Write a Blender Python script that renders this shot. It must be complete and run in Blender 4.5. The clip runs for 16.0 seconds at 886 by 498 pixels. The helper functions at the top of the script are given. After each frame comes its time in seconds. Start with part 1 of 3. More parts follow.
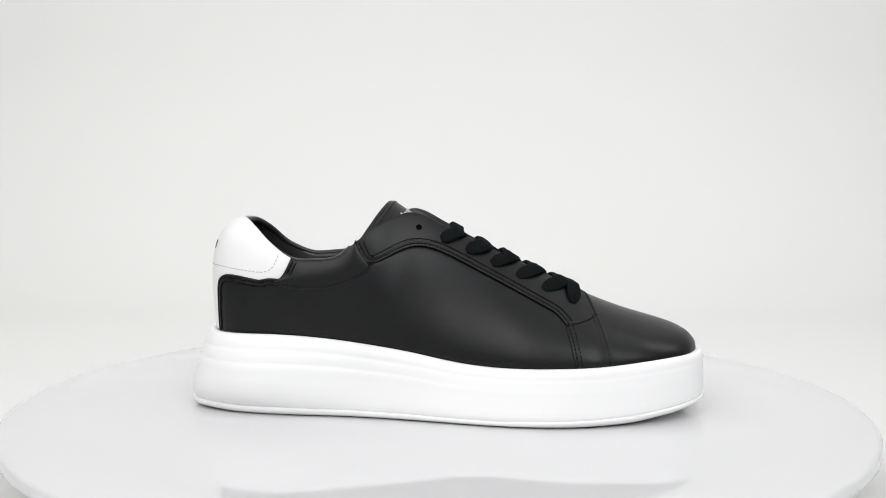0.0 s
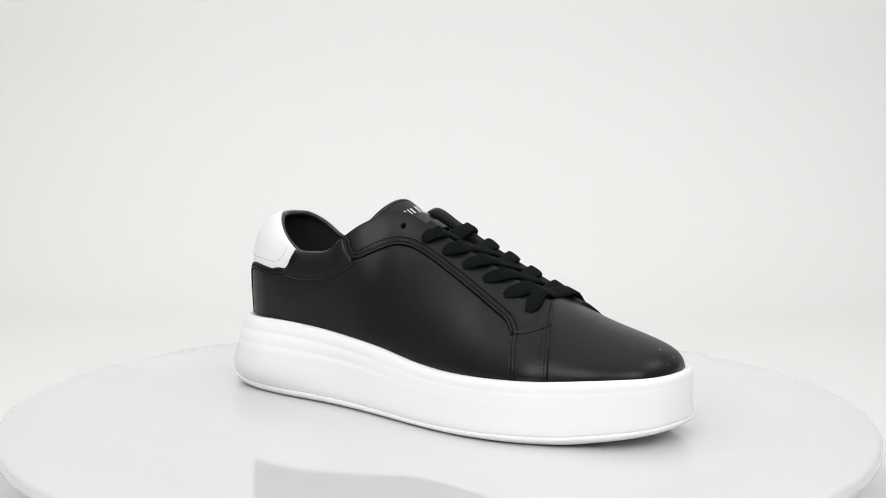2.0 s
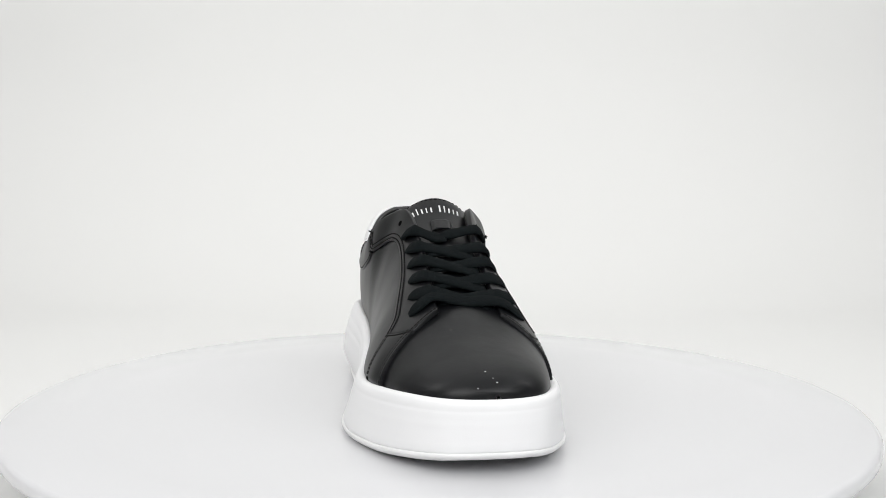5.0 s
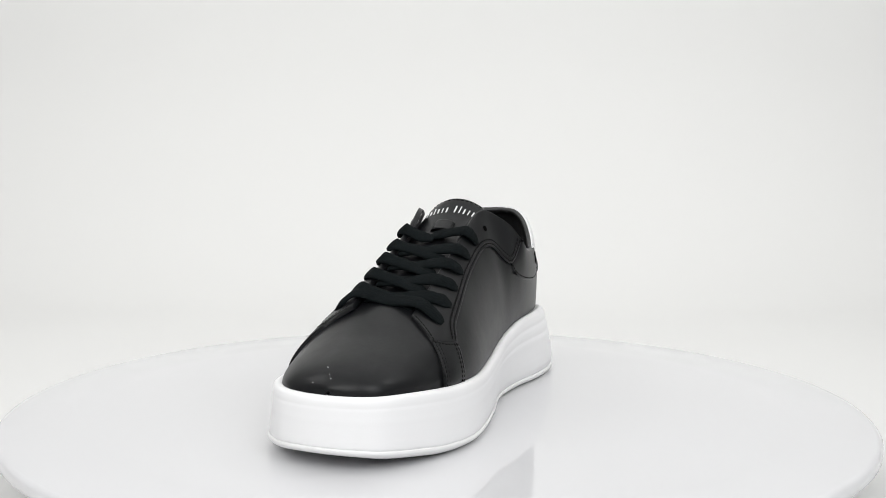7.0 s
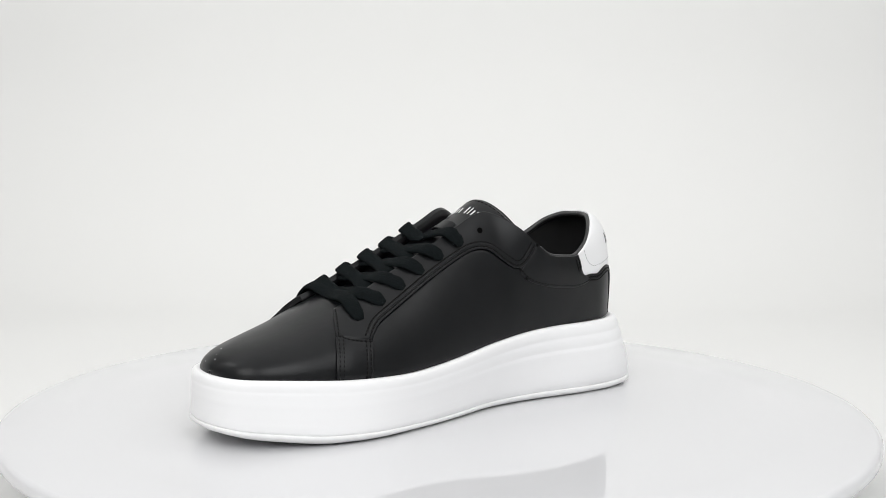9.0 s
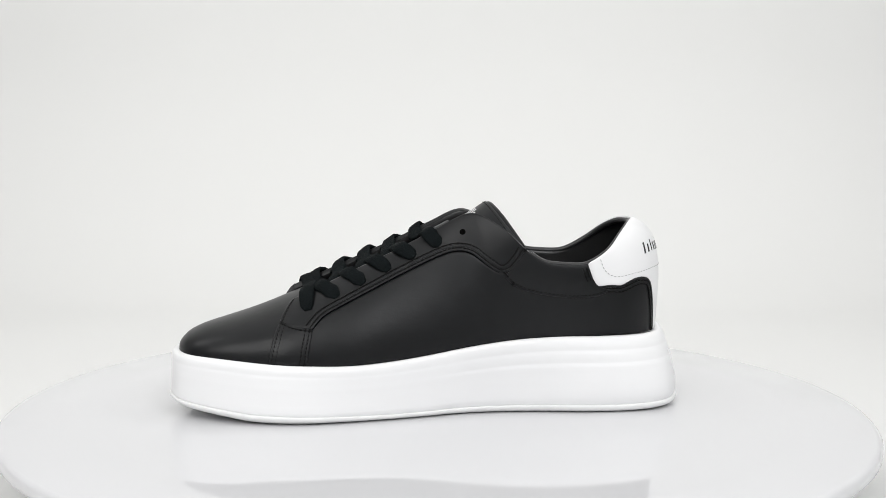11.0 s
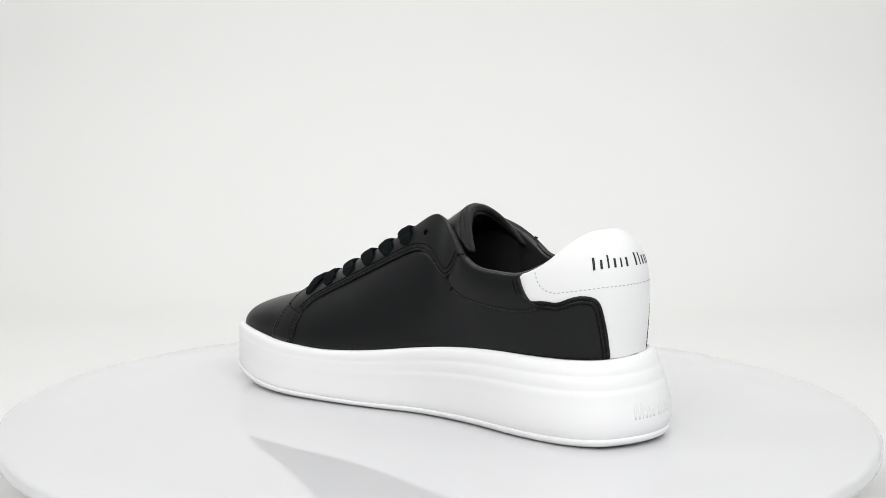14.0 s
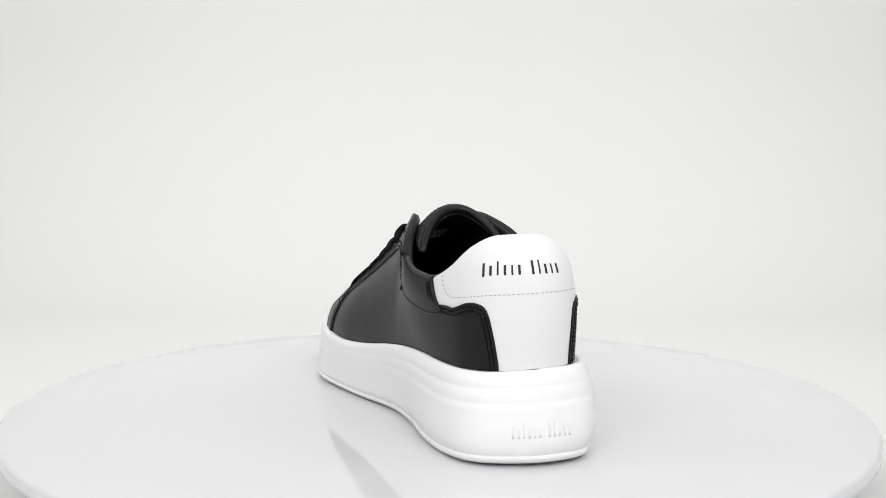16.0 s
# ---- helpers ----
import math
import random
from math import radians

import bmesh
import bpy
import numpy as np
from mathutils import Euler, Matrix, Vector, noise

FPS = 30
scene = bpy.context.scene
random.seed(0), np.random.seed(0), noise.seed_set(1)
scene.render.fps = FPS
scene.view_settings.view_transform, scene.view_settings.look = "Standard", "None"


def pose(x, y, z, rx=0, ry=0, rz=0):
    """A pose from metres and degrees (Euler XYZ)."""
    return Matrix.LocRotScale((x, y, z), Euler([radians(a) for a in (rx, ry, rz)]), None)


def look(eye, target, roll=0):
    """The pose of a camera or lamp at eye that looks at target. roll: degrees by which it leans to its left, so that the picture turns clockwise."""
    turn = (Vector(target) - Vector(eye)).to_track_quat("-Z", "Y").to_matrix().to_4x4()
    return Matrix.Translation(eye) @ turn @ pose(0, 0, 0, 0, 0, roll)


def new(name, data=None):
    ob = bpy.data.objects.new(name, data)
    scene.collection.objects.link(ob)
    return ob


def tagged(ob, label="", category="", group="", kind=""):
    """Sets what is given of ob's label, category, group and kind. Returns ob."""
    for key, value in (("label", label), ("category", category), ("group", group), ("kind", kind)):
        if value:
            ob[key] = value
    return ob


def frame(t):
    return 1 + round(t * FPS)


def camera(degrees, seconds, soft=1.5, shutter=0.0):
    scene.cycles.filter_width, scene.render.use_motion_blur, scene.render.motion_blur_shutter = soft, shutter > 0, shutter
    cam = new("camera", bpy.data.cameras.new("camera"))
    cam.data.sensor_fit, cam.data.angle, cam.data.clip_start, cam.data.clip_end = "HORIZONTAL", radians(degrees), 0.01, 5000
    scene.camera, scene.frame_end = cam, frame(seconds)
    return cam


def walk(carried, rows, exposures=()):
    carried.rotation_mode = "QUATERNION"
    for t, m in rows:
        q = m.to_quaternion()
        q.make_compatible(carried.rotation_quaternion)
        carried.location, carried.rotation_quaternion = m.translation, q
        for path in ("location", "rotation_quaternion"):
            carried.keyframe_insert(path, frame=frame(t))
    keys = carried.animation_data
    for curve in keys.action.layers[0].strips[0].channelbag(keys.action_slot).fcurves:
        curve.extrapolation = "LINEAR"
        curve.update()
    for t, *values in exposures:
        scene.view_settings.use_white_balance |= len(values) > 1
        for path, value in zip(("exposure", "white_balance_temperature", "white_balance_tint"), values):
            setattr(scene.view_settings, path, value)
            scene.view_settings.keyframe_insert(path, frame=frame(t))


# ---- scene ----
cam = camera(41.93, 16.0, soft=0.5)
EYE = Vector((0.0, -0.70, 0.1659))
AIM = EYE + Vector((0.0033 * math.cos(radians(5.82)), math.cos(radians(5.82)), -math.sin(radians(5.82))))
walk(cam, [(0.0, look(EYE, AIM, 0.31)), (16.0, look(EYE, AIM, 0.31))], exposures=[(0.0, 0.0), (16.0, 0.0)])

# ---------------------------------------------------------------- light
world = bpy.data.worlds.new("studio_air")
scene.world = world
world.use_nodes = True
world.node_tree.nodes["Background"].inputs[0].default_value = (0.95, 0.97, 1.0, 1)
world.node_tree.nodes["Background"].inputs[1].default_value = 0.1


def softbox(name, eye, target, width, height, watts, colour):
    lamp = bpy.data.lights.new(name, "AREA")
    lamp.shape, lamp.size, lamp.size_y, lamp.energy, lamp.color = "RECTANGLE", width, height, watts, colour
    ob = new(name, lamp)
    ob.matrix_world = look(eye, target)
    return ob


softbox("overhead_softbox", (0.0, 0.1, 1.3), (0, 0.12, 0), 2.2, 1.5, 6.6, (0.995, 0.995, 1.0))
softbox("left_softbox", (-0.62, -1.25, 0.95), (0, 0, 0.06), 0.9, 0.8, 10.4, (1.0, 0.997, 0.99))
softbox("right_softbox", (0.62, -1.25, 0.95), (0, 0, 0.06), 0.9, 0.8, 10.4, (0.98, 0.99, 1.0))

# unseen fill lamps, added to brighten the sides and corners of the backdrop
for sx in (-1, 1):
    softbox("backdrop_fill", (1.1 * sx, -0.05, 1.05), (0.85 * sx, 0.9, 0.42), 0.6, 0.5, 4.85, (1.0, 0.997, 0.985))

# ---------------------------------------------------------------- materials


def material(name, colour, rough, spread=0.06, scale=60.0, fine=900.0, bump=0.05, metal=0.0, ior=1.5, coat=0.0, spec=0.5):
    """A surface with blotches at one scale, grain at a finer one, and relief from both."""
    m = bpy.data.materials.new(name)
    m.use_nodes = True
    nt = m.node_tree
    b = nt.nodes["Principled BSDF"]
    b.inputs["Metallic"].default_value = metal
    b.inputs["IOR"].default_value = ior
    b.inputs["Coat Weight"].default_value = coat
    b.inputs["Coat Roughness"].default_value = 0.1
    b.inputs["Specular IOR Level"].default_value = spec
    co = nt.nodes.new("ShaderNodeTexCoord")
    n1 = nt.nodes.new("ShaderNodeTexNoise")
    n1.inputs["Scale"].default_value, n1.inputs["Detail"].default_value = scale, 4
    n2 = nt.nodes.new("ShaderNodeTexNoise")
    n2.inputs["Scale"].default_value, n2.inputs["Detail"].default_value = fine, 3
    nt.links.new(co.outputs["Object"], n1.inputs["Vector"])
    nt.links.new(co.outputs["Object"], n2.inputs["Vector"])
    mix = nt.nodes.new("ShaderNodeMix")
    mix.data_type = "RGBA"
    mix.inputs[6].default_value = (*[c * (1 - spread) for c in colour], 1)
    mix.inputs[7].default_value = (*[min(1, c * (1 + spread)) for c in colour], 1)
    nt.links.new(n1.outputs["Fac"], mix.inputs[0])
    nt.links.new(mix.outputs[2], b.inputs["Base Color"])
    ramp = nt.nodes.new("ShaderNodeMapRange")
    ramp.inputs[3].default_value, ramp.inputs[4].default_value = rough * 0.85, min(1, rough * 1.15)
    nt.links.new(n1.outputs["Fac"], ramp.inputs[0])
    nt.links.new(ramp.outputs[0], b.inputs["Roughness"])
    if bump:
        bp = nt.nodes.new("ShaderNodeBump")
        bp.inputs["Strength"].default_value, bp.inputs["Distance"].default_value = bump, 0.0006
        nt.links.new(n2.outputs["Fac"], bp.inputs["Height"])
        nt.links.new(bp.outputs[0], b.inputs["Normal"])
    return m


def woven(name, colour):
    """Flat woven cord: fine crossing ribs over a fuzzy dark ground."""
    m = material(name, colour, 0.9, 0.45, 420, 1300, 1.0, spec=0.08)
    nt = m.node_tree
    co = nt.nodes["Texture Coordinate"]
    w = nt.nodes.new("ShaderNodeTexWave")
    w.wave_type, w.bands_direction = "BANDS", "DIAGONAL"
    w.inputs["Scale"].default_value, w.inputs["Distortion"].default_value = 560, 5.0
    nt.links.new(co.outputs["Object"], w.inputs["Vector"])
    b2 = nt.nodes.new("ShaderNodeBump")
    b2.inputs["Strength"].default_value, b2.inputs["Distance"].default_value = 0.28, 0.0005
    nt.links.new(w.outputs["Fac"], b2.inputs["Height"])
    nt.links.new(nt.nodes["Bump"].outputs[0], b2.inputs["Normal"])
    nt.links.new(b2.outputs[0], nt.nodes["Principled BSDF"].inputs["Normal"])
    return m


def creased(m):
    """Broad soft dents and fine creases over the grain, as in worn soft leather."""
    nt = m.node_tree
    co = nt.nodes["Texture Coordinate"]
    last = nt.nodes["Bump"]
    for scale, stretch, power in ((34, (1, 1, 1), 0.12), (120, (0.6, 0.6, 1.6), 0.04)):
        mp = nt.nodes.new("ShaderNodeMapping")
        mp.inputs["Scale"].default_value = stretch
        nz = nt.nodes.new("ShaderNodeTexNoise")
        nz.inputs["Scale"].default_value, nz.inputs["Detail"].default_value, nz.inputs["Distortion"].default_value = scale, 3, 0.6
        bp = nt.nodes.new("ShaderNodeBump")
        bp.inputs["Strength"].default_value, bp.inputs["Distance"].default_value = power, 0.002
        nt.links.new(co.outputs["Object"], mp.inputs["Vector"])
        nt.links.new(mp.outputs[0], nz.inputs["Vector"])
        nt.links.new(nz.outputs["Fac"], bp.inputs["Height"])
        nt.links.new(last.outputs[0], bp.inputs["Normal"])
        last = bp
    nt.links.new(last.outputs[0], nt.nodes["Principled BSDF"].inputs["Normal"])


LEATHER = material("black_leather", (0.0042, 0.0046, 0.0054), 0.36, 0.15, 45, 1100, 0.06, spec=0.28)
creased(LEATHER)
LINING = material("black_lining", (0.020, 0.020, 0.0205), 0.33, 0.15, 60, 1300, 0.2, spec=0.5)
THREAD = material("black_thread", (0.004, 0.004, 0.004), 0.7, 0.2, 300, 2500, 0.3, spec=0.15)
HOLE = material("dark_hole", (0.002, 0.002, 0.002), 0.9, 0.1, 300, 2500, 0.0, spec=0.02)
LACE = woven("dark_lace", (0.0052, 0.0072, 0.0078))
WHITE = material("white_leather", (0.81, 0.81, 0.815), 0.45, 0.015, 50, 1000, 0.06)
GREY_THREAD = material("pale_thread", (0.42, 0.42, 0.42), 0.7, 0.1, 300, 2500, 0.2)
FOAM = material("white_foam_sole", (0.87, 0.87, 0.875), 0.5, 0.012, 25, 1400, 0.04)
RUBBER = material("white_rubber", (0.83, 0.83, 0.825), 0.42, 0.015, 40, 1400, 0.04)
INK = material("black_print", (0.012, 0.012, 0.012), 0.5, 0.1, 300, 2000, 0.0)
PALE_INK = material("white_print", (0.8, 0.8, 0.8), 0.5, 0.02, 300, 2000, 0.0)
LABEL_INK = material("grey_print", (0.45, 0.45, 0.45), 0.6, 0.1, 300, 2000, 0.0)
ACRYLIC = material("gloss_white_acrylic", (0.69, 0.69, 0.705), 0.06, 0.012, 6, 300, 0.0, ior=1.5)
PAPER = material("white_backdrop_paper", (0.755, 0.755, 0.745), 0.85, 0.012, 2.5, 900, 0.05)
# wall greys chosen for how dark the leather's reflections come out
REAR_REFLECT_GREY = material("rear_reflection_grey", (0.42, 0.42, 0.425), 0.8, 0.05, 3, 500, 0.05)
SIDE_REFLECT_GREY = material("side_reflection_grey", (0.34, 0.34, 0.342), 0.8, 0.05, 3, 500, 0.05)
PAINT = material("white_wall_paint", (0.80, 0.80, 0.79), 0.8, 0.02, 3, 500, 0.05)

# ---------------------------------------------------------------- mesh helpers (shoe in millimetres)
MM = 0.001


def mesh_ob(name, verts, faces, mat, parent=None, label="", smooth=True, unit=1.0):
    me = bpy.data.meshes.new(name)
    me.from_pydata([tuple(float(c) * unit for c in v) for v in verts], [], [tuple(int(i) for i in f) for f in faces])
    me.validate()
    bm = bmesh.new()
    bm.from_mesh(me)
    bmesh.ops.remove_doubles(bm, verts=bm.verts, dist=1e-6)
    bmesh.ops.recalc_face_normals(bm, faces=bm.faces)
    bm.to_mesh(me)
    bm.free()
    if smooth:
        me.shade_smooth()
    me.materials.append(mat)
    ob = new(name, me)
    if parent:
        ob.parent = parent
    if label:
        tagged(ob, label)
    if name in ("seam_thread", "loose_thread", "tab_thread", "printed_mark", "moulded_mark", "care_label"):
        tagged(ob, kind="stuff")
    return ob


def part(name, geo, mat, parent, label="", smooth=True):
    return mesh_ob(name, geo[0], geo[1], mat, parent, label, smooth, MM)


def grid_faces(n, m, base=0, closed=False):
    out = []
    for i in range(n - 1):
        for j in range(m if closed else m - 1):
            k = (j + 1) % m
            out.append((base + i * m + j, base + i * m + k, base + (i + 1) * m + k, base + (i + 1) * m + j))
    return out


def join(geos):
    vs, fs = [], []
    for v, f in geos:
        o = len(vs)
        vs.extend([tuple(p) for p in v])
        fs.extend([tuple(i + o for i in q) for q in f])
    return vs, fs


def catmull(pts, t):
    """Points of a smooth curve through pts (n x k) at t in 0..1."""
    p = np.asarray(pts, float)
    n = len(p) - 1
    t = np.clip(np.asarray(t, float), 0, 1) * n
    i = np.minimum(t.astype(int), n - 1)
    f = (t - i)[:, None]
    ext = np.vstack([2 * p[0] - p[1], p, 2 * p[-1] - p[-2]]).reshape(n + 3, -1)
    a, b, c, d = ext[i], ext[i + 1], ext[i + 2], ext[i + 3]
    return 0.5 * (2 * b + (c - a) * f + (2 * a - 5 * b + 4 * c - d) * f**2 + (3 * b - a - 3 * c + d) * f**3)


def smooth_table(xs, ys):
    """A smooth function through a few knots."""
    q = catmull(np.column_stack([xs, ys]), np.linspace(0, 1, 40 * (len(xs) - 1)))
    q = q[np.argsort(q[:, 0])]
    return lambda x: np.interp(x, q[:, 0], q[:, 1])


def even(pts, n, ends=0.0):
    """n points evenly along a polyline; ends: share of the length by which the second and the last but one hug the ends."""
    p = np.asarray(pts, float)
    s = np.r_[0, np.cumsum(np.linalg.norm(np.diff(p, axis=0), axis=1))]
    s /= s[-1]
    t = np.linspace(0, 1, n)
    if ends:
        t = np.r_[0, np.linspace(ends, 1 - ends, n - 2), 1]
    return np.column_stack([np.interp(t, s, p[:, k]) for k in range(p.shape[1])])


def tube(path, r, sides=8, squash=1.0, up=None, taper=True):
    """A round or flattened cord along path. squash: its thickness against its width; up: the thin direction."""
    p = np.asarray(path, float)
    n = len(p)
    tang = np.gradient(p, axis=0)
    tang /= np.linalg.norm(tang, axis=1)[:, None] + 1e-9
    verts = []
    for k in range(n):
        u = np.array((0, 0, 1.0)) if up is None else np.asarray(up[k] if np.ndim(up) == 2 else up, float)
        u = u - tang[k] * (u @ tang[k])
        u /= np.linalg.norm(u) + 1e-9
        w = np.cross(tang[k], u)
        rr = r[k] if np.ndim(r) else r
        for j in range(sides):
            a = 2 * math.pi * j / sides
            ca, sa = math.cos(a), math.sin(a)
            e = 0.75 if squash < 0.9 else 1.0
            verts.append(p[k] + w * rr * math.copysign(abs(ca) ** e, ca) + u * rr * squash * math.copysign(abs(sa) ** e, sa))
    faces = grid_faces(n, sides, 0, True)
    faces.append(tuple(range(sides)))
    faces.append(tuple((n - 1) * sides + j for j in range(sides)))
    return verts, faces


# ---------------------------------------------------------------- the shape of the shoe
# toe along +x, heel along -x, y = 0 the long axis, z = 0 the turntable
FEATHER_X = (155.5, 153, 144.5, 126, 102, 81, 55, 25, -10, -45, -80, -110, -125, -133, -136)
FEATHER_Y = {-1: (2, -14, -28, -39.5, -47.5, -52.5, -51, -45.5, -40, -37.5, -37.3, -34.5, -28, -17, -4),
             1: (2, 17, 28.5, 36.5, 42, 45, 44.5, 40.5, 36, 33.6, 32.4, 28, 20, 9, -4)}
FZ_X = (-140, -125, -94, -68, -42, -15, 11, 33, 56, 81, 102, 123, 140, 158)
FZ = {-1: smooth_table(FZ_X, (47, 46.7, 46.8, 45.3, 42.3, 38.4, 33.8, 31.7, 31.7, 32.7, 33.6, 35.4, 36.6, 37.3)),
      1: smooth_table(FZ_X, (47, 45.2, 44.8, 45, 43.8, 40.6, 36.5, 33.8, 32.3, 32.7, 33.6, 35.4, 36.6, 37.3))}


def closed_loop(xs, ys, n):
    """n points round a closed outline: from the toe along the right side to the heel and back along the left."""
    p = np.vstack([np.column_stack([xs, ys[-1]]), np.column_stack([xs, ys[1]])[::-1][1:-1]])
    p = np.vstack([p[-2:], p, p[:3]])
    m = len(p) - 5
    t = (np.arange(n) / n * m + 2) / (len(p) - 1)
    return catmull(p, t)


LOOP = closed_loop(FEATHER_X, FEATHER_Y, 1200)
FEATHER = {-1: LOOP[:601], 1: np.vstack([LOOP[600:], LOOP[:1]])[::-1]}


def feather(side, x):
    q = FEATHER[side][::-1]
    return np.array((x, np.interp(x, q[:, 0], q[:, 1]), float(FZ[side](x))))


# stations from the front edge of the lace panel round to the middle of the heel: foot x, then the point on the top line
FOOT = (102, 88, 60, 30, 5, -10, -22, -34, -47, -58, -70, -84, -100, -113, -125, -133, -136)
TOP_X = (88, 76, 50, 25, 3, -12, -22, -36, -47, -57, -70, -84, -97, -107, -114, -118, -119)
TOP_Y = {-1: (-16, -15.5, -15, -14.8, -15, -17, -20.5, -29.5, -34.8, -36, -35.5, -34.2, -30, -23, -14, -6.5, -1),
         1: (18, 18, 17.5, 17.5, 18, 19.5, 22.5, 31.5, 36.8, 37, 35.5, 33.5, 29, 22, 13.5, 5, -1)}
TOP_Z = {-1: (69.5, 75, 87, 98.5, 109.5, 116.5, 116, 109, 100.5, 92.5, 90.5, 91.2, 99.5, 108, 112.6, 113.3, 113.5),
         1: (66, 71.5, 84, 96, 108, 116, 116, 107.5, 97, 90.5, 88.5, 88.6, 95.5, 106, 112, 113.3, 113.5)}
REACH = (0.46, 0.46, 0.46, 0.46, 0.46, 0.46, 0.5, 0.6, 0.6, 0.6, 0.6, 0.7, 0.9, 1.1, 1.3, 1.4, 1.42)
BULGE = (0, 0, 0, 0, 0, 0, 0, 1, 2, 2.5, 2.5, 2, 1.5, 1, 0, 0, 0)
CTRL = {}
for side in (-1, 1):
    rows = []
    for k in range(17):
        b = feather(side, FOOT[k]) if k < 16 else np.array((-136, -4, 47))
        t = np.array((TOP_X[k], TOP_Y[side][k], TOP_Z[side][k]))
        dz = t[2] - b[2]
        drop = 0.17 if k < 8 else (0.25 if k < 12 else 0.10)
        lean = float(np.interp(k, (0, 2, 5, 8), (0.8, 0.72, 0.76, 1.0))) if side < 0 else 1.0
        p1 = b + np.array((0.1 * (t[0] - b[0]) if k < 12 else -1.5, side * BULGE[k], 0.4 * dz * lean))
        p2 = t + REACH[k] * lean * (b - t) * np.array((1, 1, 0)) + np.array((0, side * BULGE[k], -drop * dz))
        rows.append(np.concatenate([b, p1, p2, t]))
    CTRL[side] = np.array(rows)


# both sides in one run round the heel, so that they meet there without a crease
ROUND = np.vstack([CTRL[-1], CTRL[1][::-1][1:]])


def skin(side, u, v):
    """Points of one side of the upper; u 0..1 from its front edge to the middle of the heel, v 0..1 from sole to top line."""
    u, v = np.atleast_1d(np.asarray(u, float)), np.atleast_1d(np.asarray(v, float))[:, None]
    c = catmull(ROUND, np.clip(u, 0, 1) / 2 if side < 0 else 1 - np.clip(u, 0, 1) / 2)
    w = 1 - v
    return w**3 * c[:, 0:3] + 3 * w * w * v * c[:, 3:6] + 3 * w * v * v * c[:, 6:9] + v**3 * c[:, 9:12]


def skin_n(side, u, v):
    u, v = np.atleast_1d(np.asarray(u, float)), np.atleast_1d(np.asarray(v, float))
    e = 2e-3
    du = skin(side, np.clip(u + e, 0, 1), v) - skin(side, np.clip(u - e, 0, 1), v)
    dv = skin(side, u, np.clip(v + e, 0, 1)) - skin(side, u, np.clip(v - e, 0, 1))
    du[u > 0.999] = (0.0, -side, 0.0)
    n = np.cross(du, dv) * side
    return n / (np.linalg.norm(n, axis=1)[:, None] + 1e-12)


def raised(side, uv, h):
    uv = np.asarray(uv, float).reshape(-1, 2)
    return skin(side, uv[:, 0], uv[:, 1]) + skin_n(side, uv[:, 0], uv[:, 1]) * np.reshape(h, (-1, 1))


GU, GV = (a.ravel() for a in np.meshgrid(np.linspace(0, 1, 321), np.linspace(0, 1, 121), indexing="ij"))
GRID = {s: skin(s, GU, GV) for s in (-1, 1)}


def uv_of(side, pts):
    """Where points given as (x, z), seen square from the side, lie on that side's skin."""
    out = []
    for x, z in pts:
        k = np.argmin((GRID[side][:, 0] - x) ** 2 + (GRID[side][:, 2] - z) ** 2)
        uv = np.array((GU[k], GV[k]))
        for _ in range(5):
            e = 1e-4
            p = skin(side, *uv)[0]
            a = skin(side, uv[0] + (e if uv[0] < 0.5 else -e), uv[1])[0]
            b = skin(side, uv[0], uv[1] + (e if uv[1] < 0.5 else -e))[0]
            ju, jv = (a - p) / (e if uv[0] < 0.5 else -e), (b - p) / (e if uv[1] < 0.5 else -e)
            j = np.array(((ju[0], jv[0]), (ju[2], jv[2])))
            if abs(np.linalg.det(j)) < 1e-3:
                break
            uv = np.clip(uv + np.clip(np.linalg.solve(j, (x - p[0], z - p[2])), -0.03, 0.03), 0, 1)
        out.append(uv)
    return np.array(out)


def curve_uv(side, pts, n):
    """A smooth curve on the skin through (x, z) points."""
    q = catmull(pts, np.linspace(0, 1, 6 * len(pts)))
    return even(uv_of(side, even(q, max(24, n // 2))), n)


def sheet(side, low, high, rows, h, puff=0.0):
    """A leather panel on the skin between two curves of equally many (u, v): raised by h, with rolled edges and a skirt."""
    low, high = np.asarray(low), np.asarray(high)
    n = len(low)
    t = np.r_[0, 0.012, 0.04, np.linspace(0.09, 0.91, rows), 0.96, 0.988, 1]
    m = len(t)
    uv = low[:, None, :] * (1 - t)[None, :, None] + high[:, None, :] * t[None, :, None]
    hh = np.full((n, m), float(h))
    if puff:
        hh += puff * np.sin(np.pi * t)[None, :] ** 0.7 * np.sin(np.pi * np.linspace(0, 1, n))[:, None] ** 0.4
    hh[:, 0] -= 0.5
    hh[:, -1] -= 0.5
    hh[:, 1] -= 0.12
    hh[:, -2] -= 0.12
    hh[0, :] -= 0.4
    hh[-1, :] -= 0.4
    top = raised(side, uv.reshape(-1, 2), hh.ravel())
    ring = [(i, 0) for i in range(n)] + [(n - 1, j) for j in range(1, m)] + [(i, m - 1) for i in range(n - 2, -1, -1)] + [(0, j) for j in range(m - 2, 0, -1)]
    idx = [i * m + j for i, j in ring]
    under = raised(side, uv.reshape(-1, 2)[idx], -1.2)
    faces = grid_faces(n, m)
    o = n * m
    k = len(idx)
    faces += [(idx[a], idx[(a + 1) % k], o + (a + 1) % k, o + a) for a in range(k)]
    return np.vstack([top, under]), faces


def shifted(side, uv, d):
    """The curve moved d millimetres sideways on the skin (to the left of its run seen from outside on the right side)."""
    p = skin(side, uv[:, 0], uv[:, 1])
    n = skin_n(side, uv[:, 0], uv[:, 1])
    t = np.gradient(p, axis=0)
    t /= np.linalg.norm(t, axis=1)[:, None] + 1e-9
    return p + np.cross(n, t) * d, n


